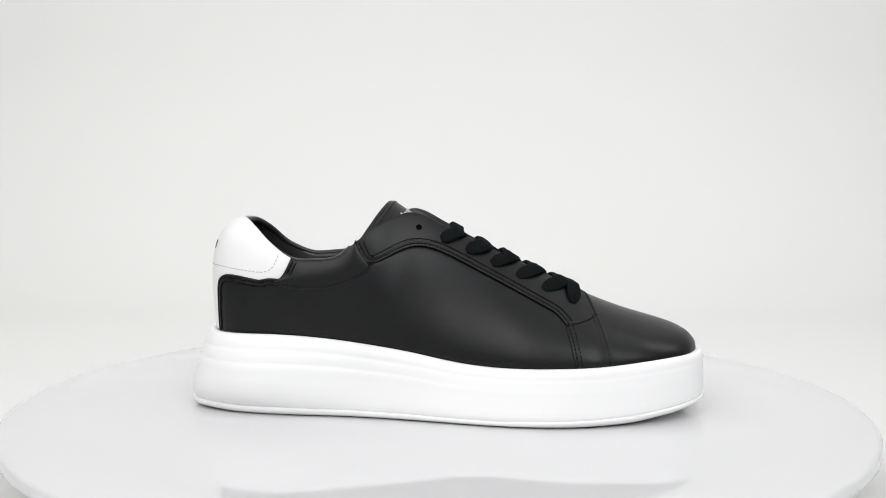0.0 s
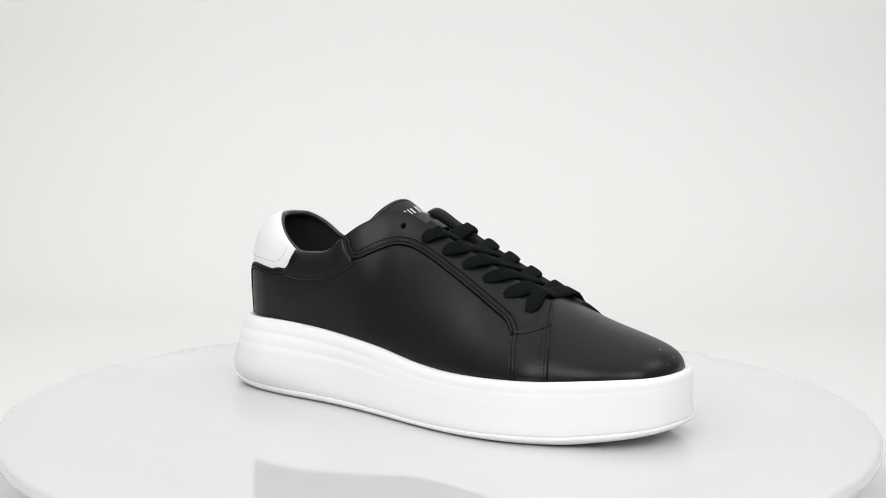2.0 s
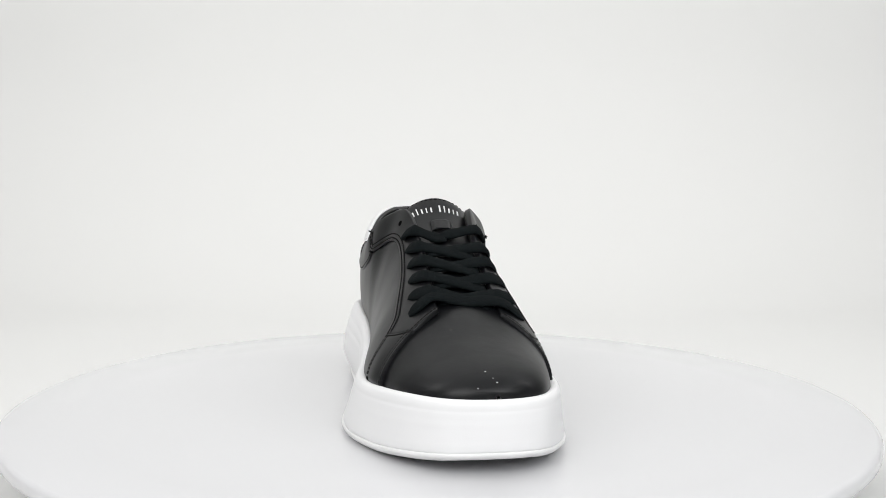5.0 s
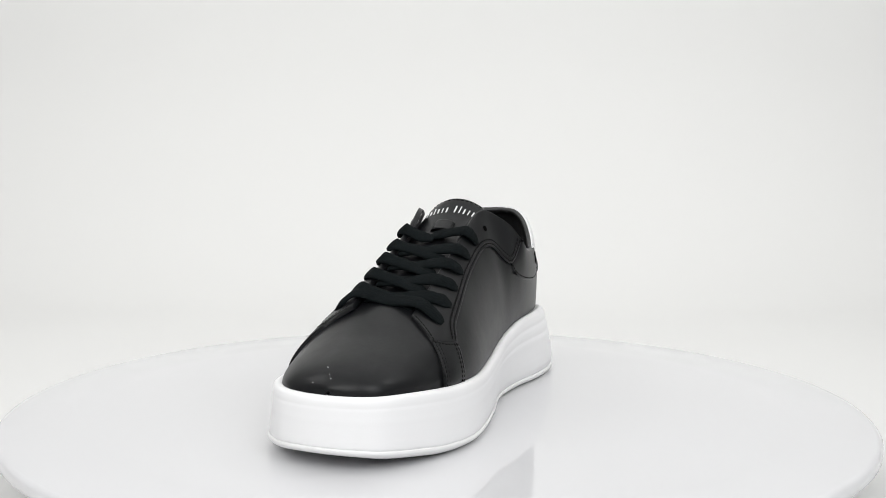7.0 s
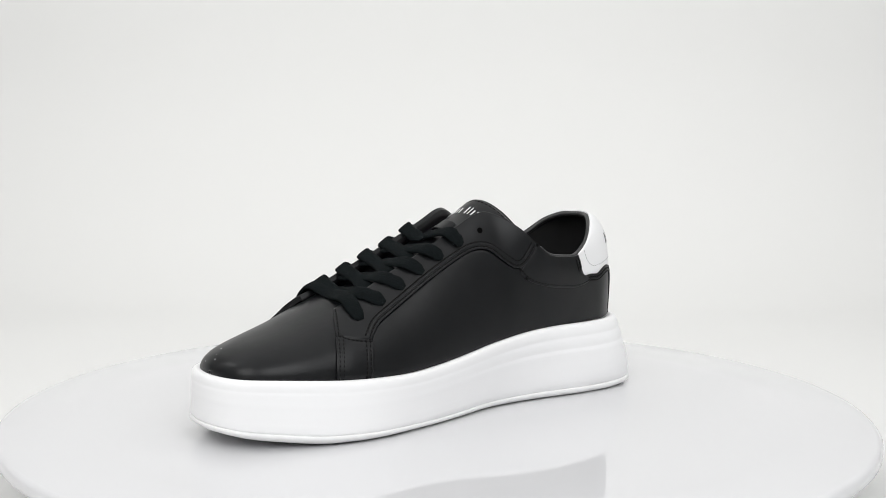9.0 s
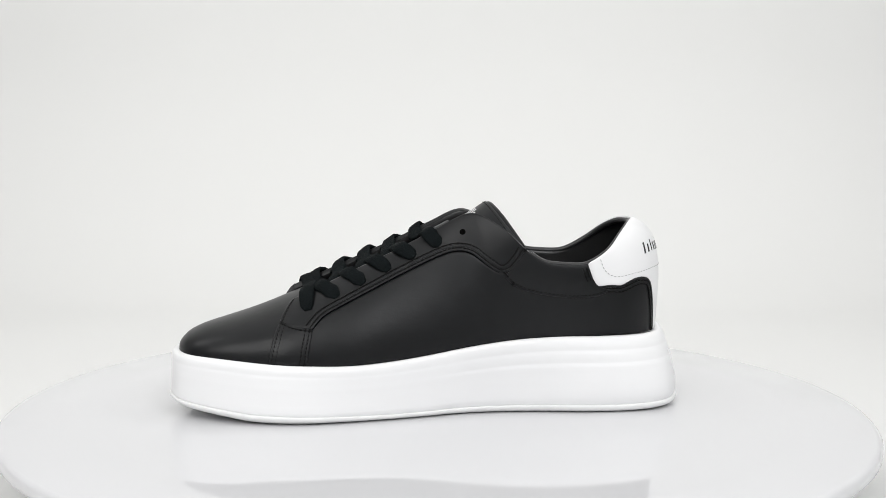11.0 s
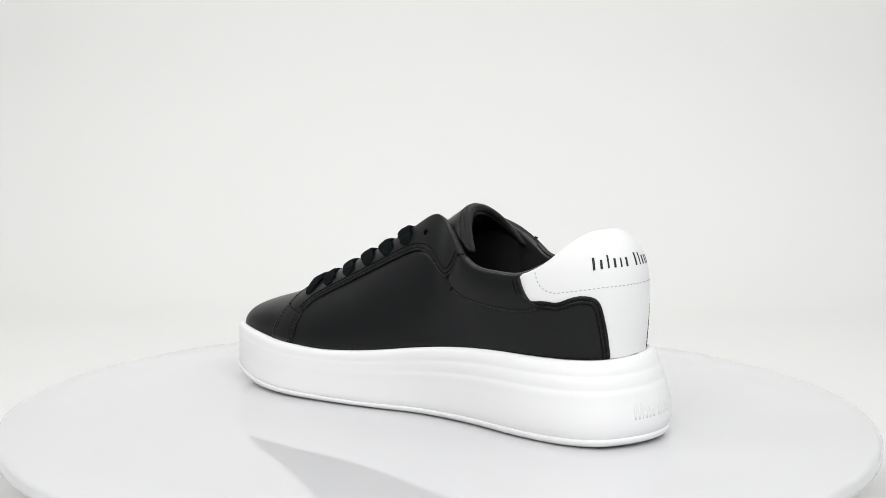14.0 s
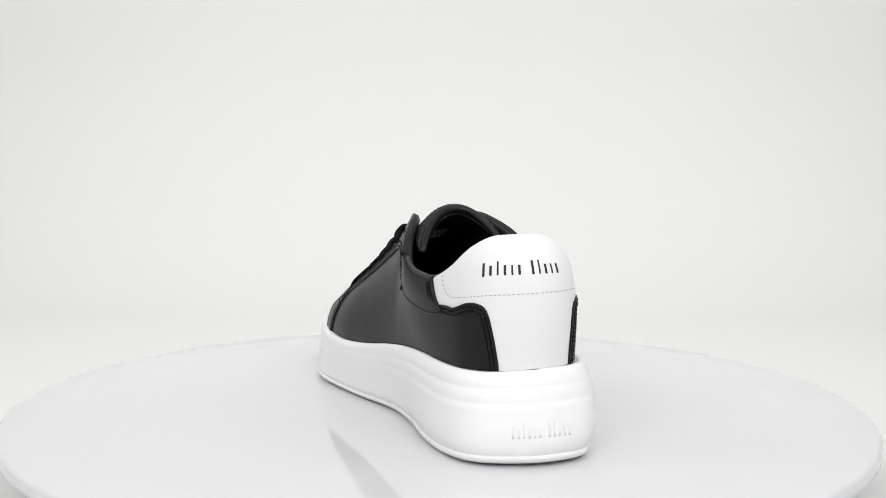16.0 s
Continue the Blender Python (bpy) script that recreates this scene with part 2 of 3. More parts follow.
def stitches(side, uv, d, h, toward, pitch=2.35, long=1.8, r=0.43):
    """A row of single stitches d beside a seam, on the side of it where the point toward (x, z) lies."""
    p, n = shifted(side, uv, d)
    q, _ = shifted(side, uv, -d)
    k = len(p) // 2
    goal = np.array(toward, float)
    if np.linalg.norm(q[k][[0, 2]] - goal) < np.linalg.norm(p[k][[0, 2]] - goal):
        p = q
    p = p + n * h
    s = np.r_[0, np.cumsum(np.linalg.norm(np.diff(p, axis=0), axis=1))]
    # thicker rows: a flat dark strip beneath, in place of the seam groove's shade
    geos = [tube(p - n * 0.12, r * 0.85, 6, 0.3, n)] if r > 0.3 else []
    for a in np.arange(0.5, s[-1] - 0.6 * long, pitch):
        c = [np.array([np.interp(a + f * long, s, p[:, k]) for k in range(3)]) for f in (0, 0.25, 0.75, 1)]
        nn = np.array([np.interp(a + long / 2, s, n[:, k]) for k in range(3)])
        c[0] = c[0] - nn * 0.5
        c[3] = c[3] - nn * 0.5
        geos.append(tube(c, r, 5, 1.0, nn))
    return join(geos)


def pucker(side, uv, d, h, toward, r=0.95, squash=0.45):
    """A low rounded ridge of leather d beside a seam, drawn up by the thread."""
    p, n = shifted(side, uv, d)
    q, _ = shifted(side, uv, -d)
    k = len(p) // 2
    goal = np.array(toward, float)
    if np.linalg.norm(q[k][[0, 2]] - goal) < np.linalg.norm(p[k][[0, 2]] - goal):
        p = q
    m = len(p)
    width = r * np.minimum(1, np.minimum(np.arange(m), np.arange(m)[::-1]) / 4 + 0.15)
    return tube(p + n * h, width, 10, squash, n)


def frayed(side, xz, count, seed, h=2.0):
    """Short loose thread ends standing off the leather."""
    dice = random.Random(seed)
    uv = uv_of(side, [xz])
    c, n = raised(side, uv, h)[0], skin_n(side, uv[:, 0], uv[:, 1])[0]
    geos = []
    for _ in range(count):
        d = np.array([dice.uniform(-1, 1) for _ in range(3)]) + 0.7 * n + np.array((0, 0, 0.5))
        d /= np.linalg.norm(d)
        b = np.array([dice.uniform(-0.5, 0.5) for _ in range(3)])
        long = dice.uniform(0.8, 1.7)
        geos.append(tube([c - n * 0.8, c + d * long * 0.5 + b * 0.4, c + d * long + b], (0.5, 0.45, 0.3), 5))
    return join(geos)


# ---------------------------------------------------------------- setting
def strip_sheet(name, profile, x0, x1, mat, thick, label):
    """A sheet drawn from a (y, z) profile across x, with thickness."""
    p = np.asarray(profile, float)
    t = np.gradient(p, axis=0)
    n = np.column_stack([-t[:, 1], t[:, 0]])
    n /= np.linalg.norm(n, axis=1)[:, None]
    q = p - n * thick
    verts, m = [], len(p)
    for x in (x0, x1):
        verts += [(x, y, z) for y, z in p] + [(x, y, z) for y, z in q]
    faces = []
    for i in range(m - 1):
        faces += [(i, i + 1, 2 * m + i + 1, 2 * m + i), (m + i, 3 * m + i, 3 * m + i + 1, m + i + 1)]
        faces += [(i, m + i, m + i + 1, i + 1), (2 * m + i, 2 * m + i + 1, 3 * m + i + 1, 3 * m + i)]
    faces += [(0, 2 * m, 3 * m, m), (m - 1, 2 * m - 1, 4 * m - 1, 3 * m - 1)]
    return tagged(mesh_ob(name, verts, faces, mat), label, "backdrop", kind="structure")


FLOOR = -0.035
sweep = [(-1.4, FLOOR)] + [(y, FLOOR) for y in np.linspace(-1.2, 0.55, 8)]
sweep += [(0.55 + 0.35 * math.sin(a), FLOOR + 0.35 * (1 - math.cos(a))) for a in np.linspace(0.1, math.pi / 2, 14)]
sweep += [(0.90, z) for z in np.linspace(FLOOR + 0.5, 1.6, 6)]
strip_sheet("backdrop", sweep, -1.45, 1.45, PAPER, 0.004, "plain white seamless paper sweep, softly lit")


def slab(name, a, b, mat, label):
    verts = [(x, y, z) for x in (a[0], b[0]) for y in (a[1], b[1]) for z in (a[2], b[2])]
    faces = [(0, 1, 3, 2), (4, 6, 7, 5), (0, 4, 5, 1), (2, 3, 7, 6), (0, 2, 6, 4), (1, 5, 7, 3)]
    return tagged(mesh_ob(name, verts, faces, mat, smooth=False), label, name.split("_")[0], kind="structure")


# unseen walls added to close the set; their greys shape the leather's reflections
slab("wall_west", (-1.56, -1.5, -0.06), (-1.46, 1.0, 1.7), SIDE_REFLECT_GREY, "plain grey unseen side wall, added to shape reflections")
slab("wall_east", (1.46, -1.5, -0.06), (1.56, 1.0, 1.7), SIDE_REFLECT_GREY, "plain grey unseen side wall, added to shape reflections")
slab("wall_south", (-1.56, -1.62, -0.06), (1.56, -1.52, 1.7), REAR_REFLECT_GREY, "plain light grey unseen wall, added behind the camera to shape reflections")
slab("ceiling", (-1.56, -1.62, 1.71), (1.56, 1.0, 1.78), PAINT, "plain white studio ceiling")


# ---------------------------------------------------------------- turntable
def turntable():
    root = new("turntable")
    tagged(root, "glossy white acrylic display turntable disc, slowly turning", "turntable")
    prof = [(0.0, 0.0), (0.06, 0.0), (0.14, 0.0), (0.21, 0.0), (0.2530, 0.0), (0.2555, -0.0006), (0.2570, -0.0022), (0.2570, -0.0065), (0.2555, -0.008), (0.0, -0.008)]
    geo = lathe(prof, 128)
    mesh_ob("disc", geo[0], geo[1], ACRYLIC, root, "glossy white acrylic disc")
    geo = lathe([(0.0, -0.0082), (0.11, -0.0082), (0.118, -0.012), (0.12, FLOOR + 0.001), (0.0, FLOOR + 0.001)], 64)
    mesh_ob("motor_base", geo[0], geo[1], RUBBER, root, "white plastic motor base")
    return root


def lathe(prof, n):
    verts = []
    for r, z in prof:
        verts += [(r * math.cos(2 * math.pi * k / n), r * math.sin(2 * math.pi * k / n), z) for k in range(n)]
    return verts, grid_faces(len(prof), n, 0, True)


table = turntable()

# ---------------------------------------------------------------- sneaker
shoe = new("sneaker")
tagged(shoe, "black leather low-top sneaker with thick white platform sole", "shoe")

# ---- sole
SOLE_X = (160.8, 158.5, 152, 134, 108, 82, 52, 20, -15, -50, -85, -115, -134.5, -145.6, -149.8)
SOLE_Y = {-1: (3.2, -13.1, -27.3, -43.2, -55.3, -63, -64, -58.8, -51.5, -46.5, -45, -41.1, -33.4, -24, -4.4),
          1: (3.2, 15.4, 27.6, 39.5, 49.5, 53, 49, 42.3, 34.3, 34.6, 39.3, 39, 32.3, 15.5, -3.4)}
sole_low = smooth_table((-150, -132, -108, -60, 40, 90, 112, 130, 148, 164), (1.2, 0.7, 0.0, 0.0, 0.0, 0.0, 0.4, 2.5, 4.8, 7.8))


NS = 300
LOW = closed_loop(SOLE_X, SOLE_Y, NS)
TOPL = closed_loop(FEATHER_X, FEATHER_Y, NS)
TOP_ZED = np.r_[FZ[-1](TOPL[: NS // 2 + 1, 0]), FZ[1](TOPL[NS // 2 + 1 :, 0])]


def outward(loop):
    t = np.roll(loop, -1, 0) - np.roll(loop, 1, 0)
    n = np.column_stack([t[:, 1], -t[:, 0]])
    n /= np.linalg.norm(n, axis=1)[:, None] + 1e-9
    return n if np.sum(n * (loop - loop.mean(0))) > 0 else -n


N_LOW, N_TOP = outward(LOW), outward(TOPL)
# the wall of the heel swells out between the outsole and the steps, most on the outer side
HEEL_FULL = np.interp(LOW[:, 0], (-105, -45), (1, 0)) * np.interp(LOW[:, 1], (-43, -33, -20, 0, 38), (6.4, 4.2, 2.8, 1.9, 1.7))


def sole_ring(f, off):
    """A ring of the sole wall at height share f, moved out by off (a number or one for each point)."""
    top = TOPL + N_TOP * np.interp(TOPL[:, 0], (-138, -126, -108, -75, 100, 140), (3.6, 6.6, 6.4, 4.8, 4.6, 3.9))[:, None]
    f = np.broadcast_to(np.asarray(f, float), (NS,))[:, None]
    g = f ** 1.15
    xy = LOW * (1 - g) + top * g
    nn = N_LOW * (1 - f) + N_TOP * f
    nn /= np.linalg.norm(nn, axis=1)[:, None]
    xy = xy + nn * (np.reshape(off, (-1, 1)) + HEEL_FULL[:, None] * np.sin(np.pi / 2 * np.clip((f - 0.1) / 0.24, 0, 1)) * np.cos(np.pi / 2 * np.clip((f - 0.36) / 0.6, 0, 1)))
    z = sole_low(LOW[:, 0]) * (1 - f[:, 0]) + (TOP_ZED - 0.2) * f[:, 0]
    return np.column_stack([xy, z])


def capped(rings):
    n = len(rings[0])
    v = np.vstack(rings)
    f = grid_faces(len(rings), n, 0, True)
    return v, f + [tuple(range(n)), tuple((len(rings) - 1) * n + k for k in range(n))]


HEELNESS = np.clip((10 - LOW[:, 0]) / 50, 0, 1)
# the outsole wraps higher and is rounded off more under the toe
TOENESS = np.clip((LOW[:, 0] - 30) / 75, 0, 1)
THICK = 0.88 + 0.5 * TOENESS
rings = []
for f, off in ((0.10 * THICK, -3.0), (0.107 * THICK, -0.6), (0.13 * THICK, 0.1), (0.21, 0.25), (0.32, 0.1), (0.45, -0.1), (0.56, 0.0)):
    rings.append(sole_ring(f, off))
# two shallow steps run round the heel; the lower fades at the waist, the upper runs on to the toe
for f, a in ((0.60, 0.3), (0.635, 0.2), (0.655, -0.9), (0.68, -0.9), (0.71, 0.4), (0.77, 0.5), (0.80, 0.2), (0.82, -0.8), (0.845, -0.8), (0.87, 0.3)):
    rings.append(sole_ring(f, 0.1 + 0.26 * a * (HEELNESS if f < 0.75 else np.maximum(HEELNESS, 0.4))))
for f, off in ((0.91, 0.15), (0.95, 0.0), (0.98, -0.5), (1.0, -1.5), (1.01, -2.8), (1.0, -4.2), (0.97, -6.0)):
    rings.append(sole_ring(f, off))
midsole = part("midsole", capped(rings), FOAM, shoe, "thick white foam midsole with grooved heel")

rings = []
for f, off, tuck in ((0.012, -9.0, 3.5), (0.0, -5.0, 3.2), (0.012, -2.2, 2.4), (0.04, 0.0, 1.2), (0.075, 0.8, 0.3), (0.10, 0.75, 0.0), (0.118, 0.1, 0.0), (0.12, -2.0, 0.0)):
    rings.append(sole_ring(f * THICK, off - tuck * TOENESS))
part("outsole", capped(rings), RUBBER, shoe, "thin white rubber outsole")

# ---- toe
ridge_z = smooth_table((70, 80, 90, 111, 138, 148, 152.3, 155, 155.6), (76.5, 72.3, 68.2, 60.3, 52.1, 47.8, 44.4, 40.8, 37.7))
ridge_y = lambda x: np.interp(x, (80, 156), (0.0, 2.0))


def vamp_shape():
    xs = np.r_[78 + (155.5 - 78) * np.sin(np.linspace(0, math.pi / 2, 60)) ** 1.0]
    xs[-1] = 155.48
    v = np.linspace(0, 1, 22)
    verts = []
    for x in xs:
        row = []
        for s in (-1, 1):
            b = feather(s, x) + np.array((0, -s * 0.3, -1.0))
            t = np.array((x, float(ridge_y(x)), float(ridge_z(x))))
            dz = t[2] - b[2]
            p1 = b + np.array((0, 0, (0.6 if s > 0 else 0.48) * dz))
            p2 = t + np.array((0, (0.62 if s > 0 else 0.49) * (b[1] - t[1]), 0))
            p2[2] -= s * 1.7 * min(1, max(0, (128 - x) / 35))
            w = (1 - v)[:, None]
            vv = v[:, None]
            row.append(w**3 * b + 3 * w * w * vv * p1 + 3 * w * vv * vv * p2 + vv**3 * t)
        verts.append(np.vstack([row[0], row[1][::-1][1:]]))
    m = len(verts[0])
    top = np.vstack(verts)
    back = verts[0] - np.array((0, 0, 1.6))
    faces = grid_faces(len(xs), m) + [(j, j + 1, len(top) + j + 1, len(top) + j) for j in range(m - 1)]
    return np.vstack([top, back]), faces


VAMP_GEO = vamp_shape()
vamp = part("vamp", VAMP_GEO, LEATHER, shoe, "smooth black leather toe box")

# a few specks of dust on the toe and the side
def speck(x, y, z, r):
    verts = [(x + a * r, y + b * r, z + c * r * 0.5) for a, b, c in ((1, 0, 0), (0, 1, 0), (-1, 0, 0), (0, -1, 0), (0, 0, 1), (0, 0, -1))]
    return verts, [(0, 1, 4), (1, 2, 4), (2, 3, 4), (3, 0, 4), (1, 0, 5), (2, 1, 5), (3, 2, 5), (0, 3, 5)]


def on_toe(x, y):
    k = min(VAMP_GEO[0], key=lambda p: (p[0] - x) ** 2 + (p[1] - y) ** 2)
    return float(k[2])


dust = [speck(x, y, on_toe(x, y) + 0.1, r) for x, y, r in ((146.2, -2.5, 0.5), (152.2, 2.1, 0.55), (150.5, 0.4, 0.35), (153, -7.5, 0.4))]
tagged(part("dust_speck", join(dust), PALE_INK, vamp, "tiny pale dust specks"), kind="stuff")

# ---- seams, as seen square from each side (x, z)
STAY = {-1: ((-46, 100.5), (-44, 95.5), (-41, 90.5), (-36, 89), (-30, 91.5), (-22, 95.5), (-14, 98), (-5, 97.5), (6, 93.5), (26, 83.5), (43, 75), (60, 66.3), (70, 61), (75.5, 55)),
        1: ((-46, 96.8), (-43, 91.5), (-38, 85.3), (-32.5, 83.4), (-27, 86), (-21, 90.5), (-14, 95), (-5, 95.5), (6, 91.5), (26, 82), (43, 73.5), (60, 65), (71, 59), (77.5, 52))}
LEG = {-1: ((75.5, 55), (78.6, 45), (81, 34)), 1: ((77.5, 52), (79.5, 43), (81, 34))}
COLLAR = {-1: ((-36, 89), (-40, 83.5), (-48, 79), (-60, 75), (-75, 73.5), (-88, 74.5), (-96, 76.5)),
          1: ((-32.5, 83.4), (-39, 76.7), (-48.5, 72.6), (-62, 69.9), (-78, 68.2), (-90, 68.9), (-97, 71))}
BACK = {-1: ((-84, 91.2), (-88, 83), (-92, 78.5), (-96, 77.5)), 1: ((-83.5, 88.6), (-86.5, 80.5), (-90.5, 75), (-97, 72.3))}
REAR = {-1: ((-96, 77.5), (-106, 79), (-117, 80.8), (-124.3, 80.8), (-129.3, 76.5), (-130, 62), (-129.6, 47.5)),
        1: ((-97, 72), (-105, 74.5), (-115, 78.8), (-122.5, 78.8), (-126.3, 75), (-128.6, 62), (-129.6, 47.5))}


def upper_side(side):
    stay = curve_uv(side, STAY[side], 70)
    leg = curve_uv(side, LEG[side], 20)
    leg[-1, 1] = 0.0
    collar = curve_uv(side, COLLAR[side], 44)
    back = curve_uv(side, BACK[side], 16)
    rear = curve_uv(side, REAR[side], 40)
    rear[-1, 1] = 0.0
    u_top = 8 / 16.0
    # inner lining up to the collar and the throat edge
    nu, nv = 90, 24
    uu, vv = np.meshgrid(np.linspace(0.0, 1, nu), np.linspace(0.15, 1, nv), indexing="ij")
    uvs = np.column_stack([uu.ravel(), vv.ravel()])
    lin = raised(side, uvs, np.where(uvs[:, 1] > 0.97, -1.4, -3.2 - 1.2 * np.sin(np.pi * np.clip((uvs[:, 1] - 0.35) / 0.62, 0, 1)) * (uvs[:, 0] > 0.45)))
    part("lining", (lin, grid_faces(nu, nv)), LINING, shoe, "padded black lining")
    # white heel piece, whole height, tucked under the black panels
    nu, nv = 60, 40
    hu, hv = np.linspace(10.6 / 16, 1, nu), np.r_[np.linspace(0, 0.985, nv - 4), 1, 1, 1, 1]
    uu, vv = np.meshgrid(hu, hv, indexing="ij")
    off = np.tile(np.r_[np.full(nv - 5, 0.4), 0.3, 0.0, -0.5, -1.0, -1.5], (nu, 1))
    rise = np.tile(np.r_[np.zeros(nv - 4), 0.1, 0.2, -0.2, -1.0], (nu, 1))
    p = raised(side, np.column_stack([uu.ravel(), vv.ravel()]), off.ravel())
    p[:, 2] += rise.ravel()
    heel.append((p, grid_faces(nu, nv)))
    # rolled edge of the lining along the collar
    ru = np.linspace(8.2 / 16, 1, 70)
    rp = raised(side, np.column_stack([ru, np.ones(70)]), np.interp(ru, (0.51, 0.66, 0.72, 1.0), (-0.6, -0.8, -1.9, -2.1)))
    rp[:, 2] -= 0.5
    rim.append(tube(rp, 1.75, 8))
    # main side panel
    up = np.vstack([leg[::-1], stay[::-1][1:58], collar[4:] + np.array((0.0, 0.03)), rear[1:]])
    keep, top_u = [], -1.0
    for q in up:
        if q[0] > top_u + 1e-4:
            keep.append(q)
            top_u = q[0]
    up = even(np.array(keep + [rear[-1]]), 170)
    lowc = np.column_stack([np.clip(np.maximum.accumulate(up[:, 0]), leg[-1, 0], rear[-1, 0]), np.zeros(len(up))])
    q = part("quarter", sheet(side, lowc, up, 26, 1.0), LEATHER, shoe, "smooth black leather side panel")
    band = even(np.vstack([back[1:-3], rear[3:]]), 90)
    for _ in range(2):
        band[1:-1] = (band[:-2] + band[1:-1] * 2 + band[2:]) / 4
    part("seam_thread", join([stitches(side, band, d, np.interp(np.arange(90), (0, 6, 17, 25, 90), (2.1, 2.55, 2.55, 1.4, 1.1))[:, None], (-95, -60), r=0.4) for d in (2.0, 4.2)]), THREAD, q)
    part("seam_ridge", join([pucker(side, band, d, np.interp(np.arange(90), (0, 6, 17, 25, 90), (1.7, 2.1, 2.1, 1.05, 0.85))[:, None], (-95, -60), 0.75) for d in (0.9, 3.1)]), LEATHER, q)
    # padded collar
    lowc = even(np.vstack([stay[:12], collar[3:], back[::-1][1:]]), 90)
    eu = np.interp(np.linspace(0, 1, 90), (0, 0.10, 0.86, 1), (u_top, u_top + 0.012, back[0, 0] - 0.006, back[0, 0]))
    high = np.column_stack([eu, np.full(90, 1.0)])
    c = part("collar_panel", sheet(side, lowc, high, 16, 1.6, 0.8), LEATHER, shoe, "padded black leather collar panel")
    part("seam_thread", join([stitches(side, collar, 1.5, 1.75, (-65, 195), 2.5, 1.8, 0.46)]), THREAD, c)
    part("loose_thread", join([frayed(side, STAY[side][0], 7, 3 + side, 2.0), frayed(side, COLLAR[side][0 if side < 0 else 1], 4, 8 + side)]), THREAD, c)
    # lace panel along the throat
    front = np.column_stack([np.zeros(24), np.linspace(uv_of(side, [(96, 59 if side < 0 else 55)])[0, 1], 1, 24)])
    lowc = np.vstack([stay, even(np.vstack([stay[-1], front[0]]), 20)[1:]])
    n = len(lowc)
    eu = np.interp(np.linspace(0, 1, n), (0, 0.78, 1), (u_top, 0.045, 0.0))
    high = np.column_stack([eu, np.ones(n)])
    e = part("lace_panel", sheet(side, lowc, high, 18, 1.9), LEATHER, shoe, "black leather lace panel with double stitching")
    part("seam_thread", join([stitches(side, stay, d, 1.95, (-15, 200)) for d in (1.6, 4.3)] + [stitches(side, front, 1.6, 1.9, (60, 75))]), THREAD, e)
    part("seam_ridge", join([pucker(side, stay, d, 1.65, (-15, 200), 0.8) for d in (0.7, 2.95)] + [pucker(side, front, 0.6, 1.65, (60, 75), 0.7)]), LEATHER, e)
    # front leg of the lace panel down to the sole
    fr = np.column_stack([np.zeros(20), np.linspace(front[0, 1] + 0.01, 0, 20)])
    lp = part("front_tab", sheet(side, leg, fr, 8, 1.8), LEATHER, shoe, "short black leather tab over the toe seam")
    bar = even(np.vstack([leg[0], fr[0]]), 14)
    part("seam_thread", join([stitches(side, leg, d, 1.7, (110, 45), 2.45, 1.9, 0.42) for d in (1.4, 3.8)] + [stitches(side, fr, d, 1.65, (60, 45), 2.45, 1.9, 0.42) for d in (1.5, 3.8)] + [stitches(side, bar, 1.2, 1.8, (90, 20), 2.45, 1.9, 0.4)]), THREAD, lp)
    part("seam_ridge", join([pucker(side, leg, d, 1.5, (110, 45), 0.8) for d in (0.4, 2.6)] + [pucker(side, fr, d, 1.5, (60, 45), 0.8) for d in (0.5, 2.65)] + [pucker(side, bar, 0.2, 1.5, (90, 20), 0.7)]), LEATHER, lp)
    return e


heel, rim = [], []
panels = {s: upper_side(s) for s in (-1, 1)}
counter = part("heel_counter", join(heel), WHITE, shoe, "white leather heel tab and counter")

part("collar_binding", join(rim), LINING, shoe, "rolled black edge of the collar lining")

# grey stitching across the heel tab
for s, pts in ((-1, ((-92, 93), (-95, 86), (-101, 83), (-114, 84), (-128, 85.5))), (1, ((-92, 91), (-95, 84), (-102, 80), (-114, 81.5), (-128, 84)))):
    q = curve_uv(s, pts, 40)
    q = np.vstack([q, np.column_stack([np.linspace(q[-1, 0], 1, 14)[1:], np.linspace(q[-1, 1], 0.47, 14)[1:]])])
    part("tab_thread", stitches(s, q, 0.01, 0.5, (-100, 60), 2.4, 1.6, 0.24), GREY_THREAD, counter)


def print_bars(fn, widths, heights, pitch_gap):
    """Plain upright bars standing for a printed mark; fn(a, b) gives the place of a along the line and b up it."""
    geos, a = [], 0.0
    for w, h in zip(widths, heights):
        if h == 0.0:
            a += w + pitch_gap
            continue
        vs = [fn(a + i * w / 2, b * h / 3, k) for k in (0, 1) for i in range(3) for b in range(4)]
        fs = grid_faces(3, 4) + grid_faces(3, 4, 12)
        ring = [0, 1, 2, 3, 7, 11, 10, 9, 8, 4]
        fs += [(ring[i], ring[(i + 1) % 10], 12 + ring[(i + 1) % 10], 12 + ring[i]) for i in range(10)]
        geos.append((vs, fs))
        a += w + pitch_gap
    return join(geos)


# eleven bars in two groups, with a gap between the groups
BAR_H = (7.4, 5.2, 7.4, 5.2, 5.2, 5.2, 0.0, 7.4, 7.4, 5.2, 5.2, 5.2)
BAR_W = (0.7, 0.7, 0.5, 0.7, 0.5, 0.7, 0.2, 0.7, 0.5, 0.7, 0.5, 0.7)


def on_heel(a, b, k):
    """Along the heel tab, from the left side round the back to the right side."""
    s = a - 17.3
    side = 1 if s < 0 else -1
    p = np.array((1 - min(abs(s) / 125.0, 0.3), 0.60 + b / 72.0))
    return raised(side, [p], 0.25 + 0.35 * k)[0]


part("printed_mark", print_bars(on_heel, BAR_W, BAR_H, 1.55), INK, counter, "small black printed bars on the heel tab")

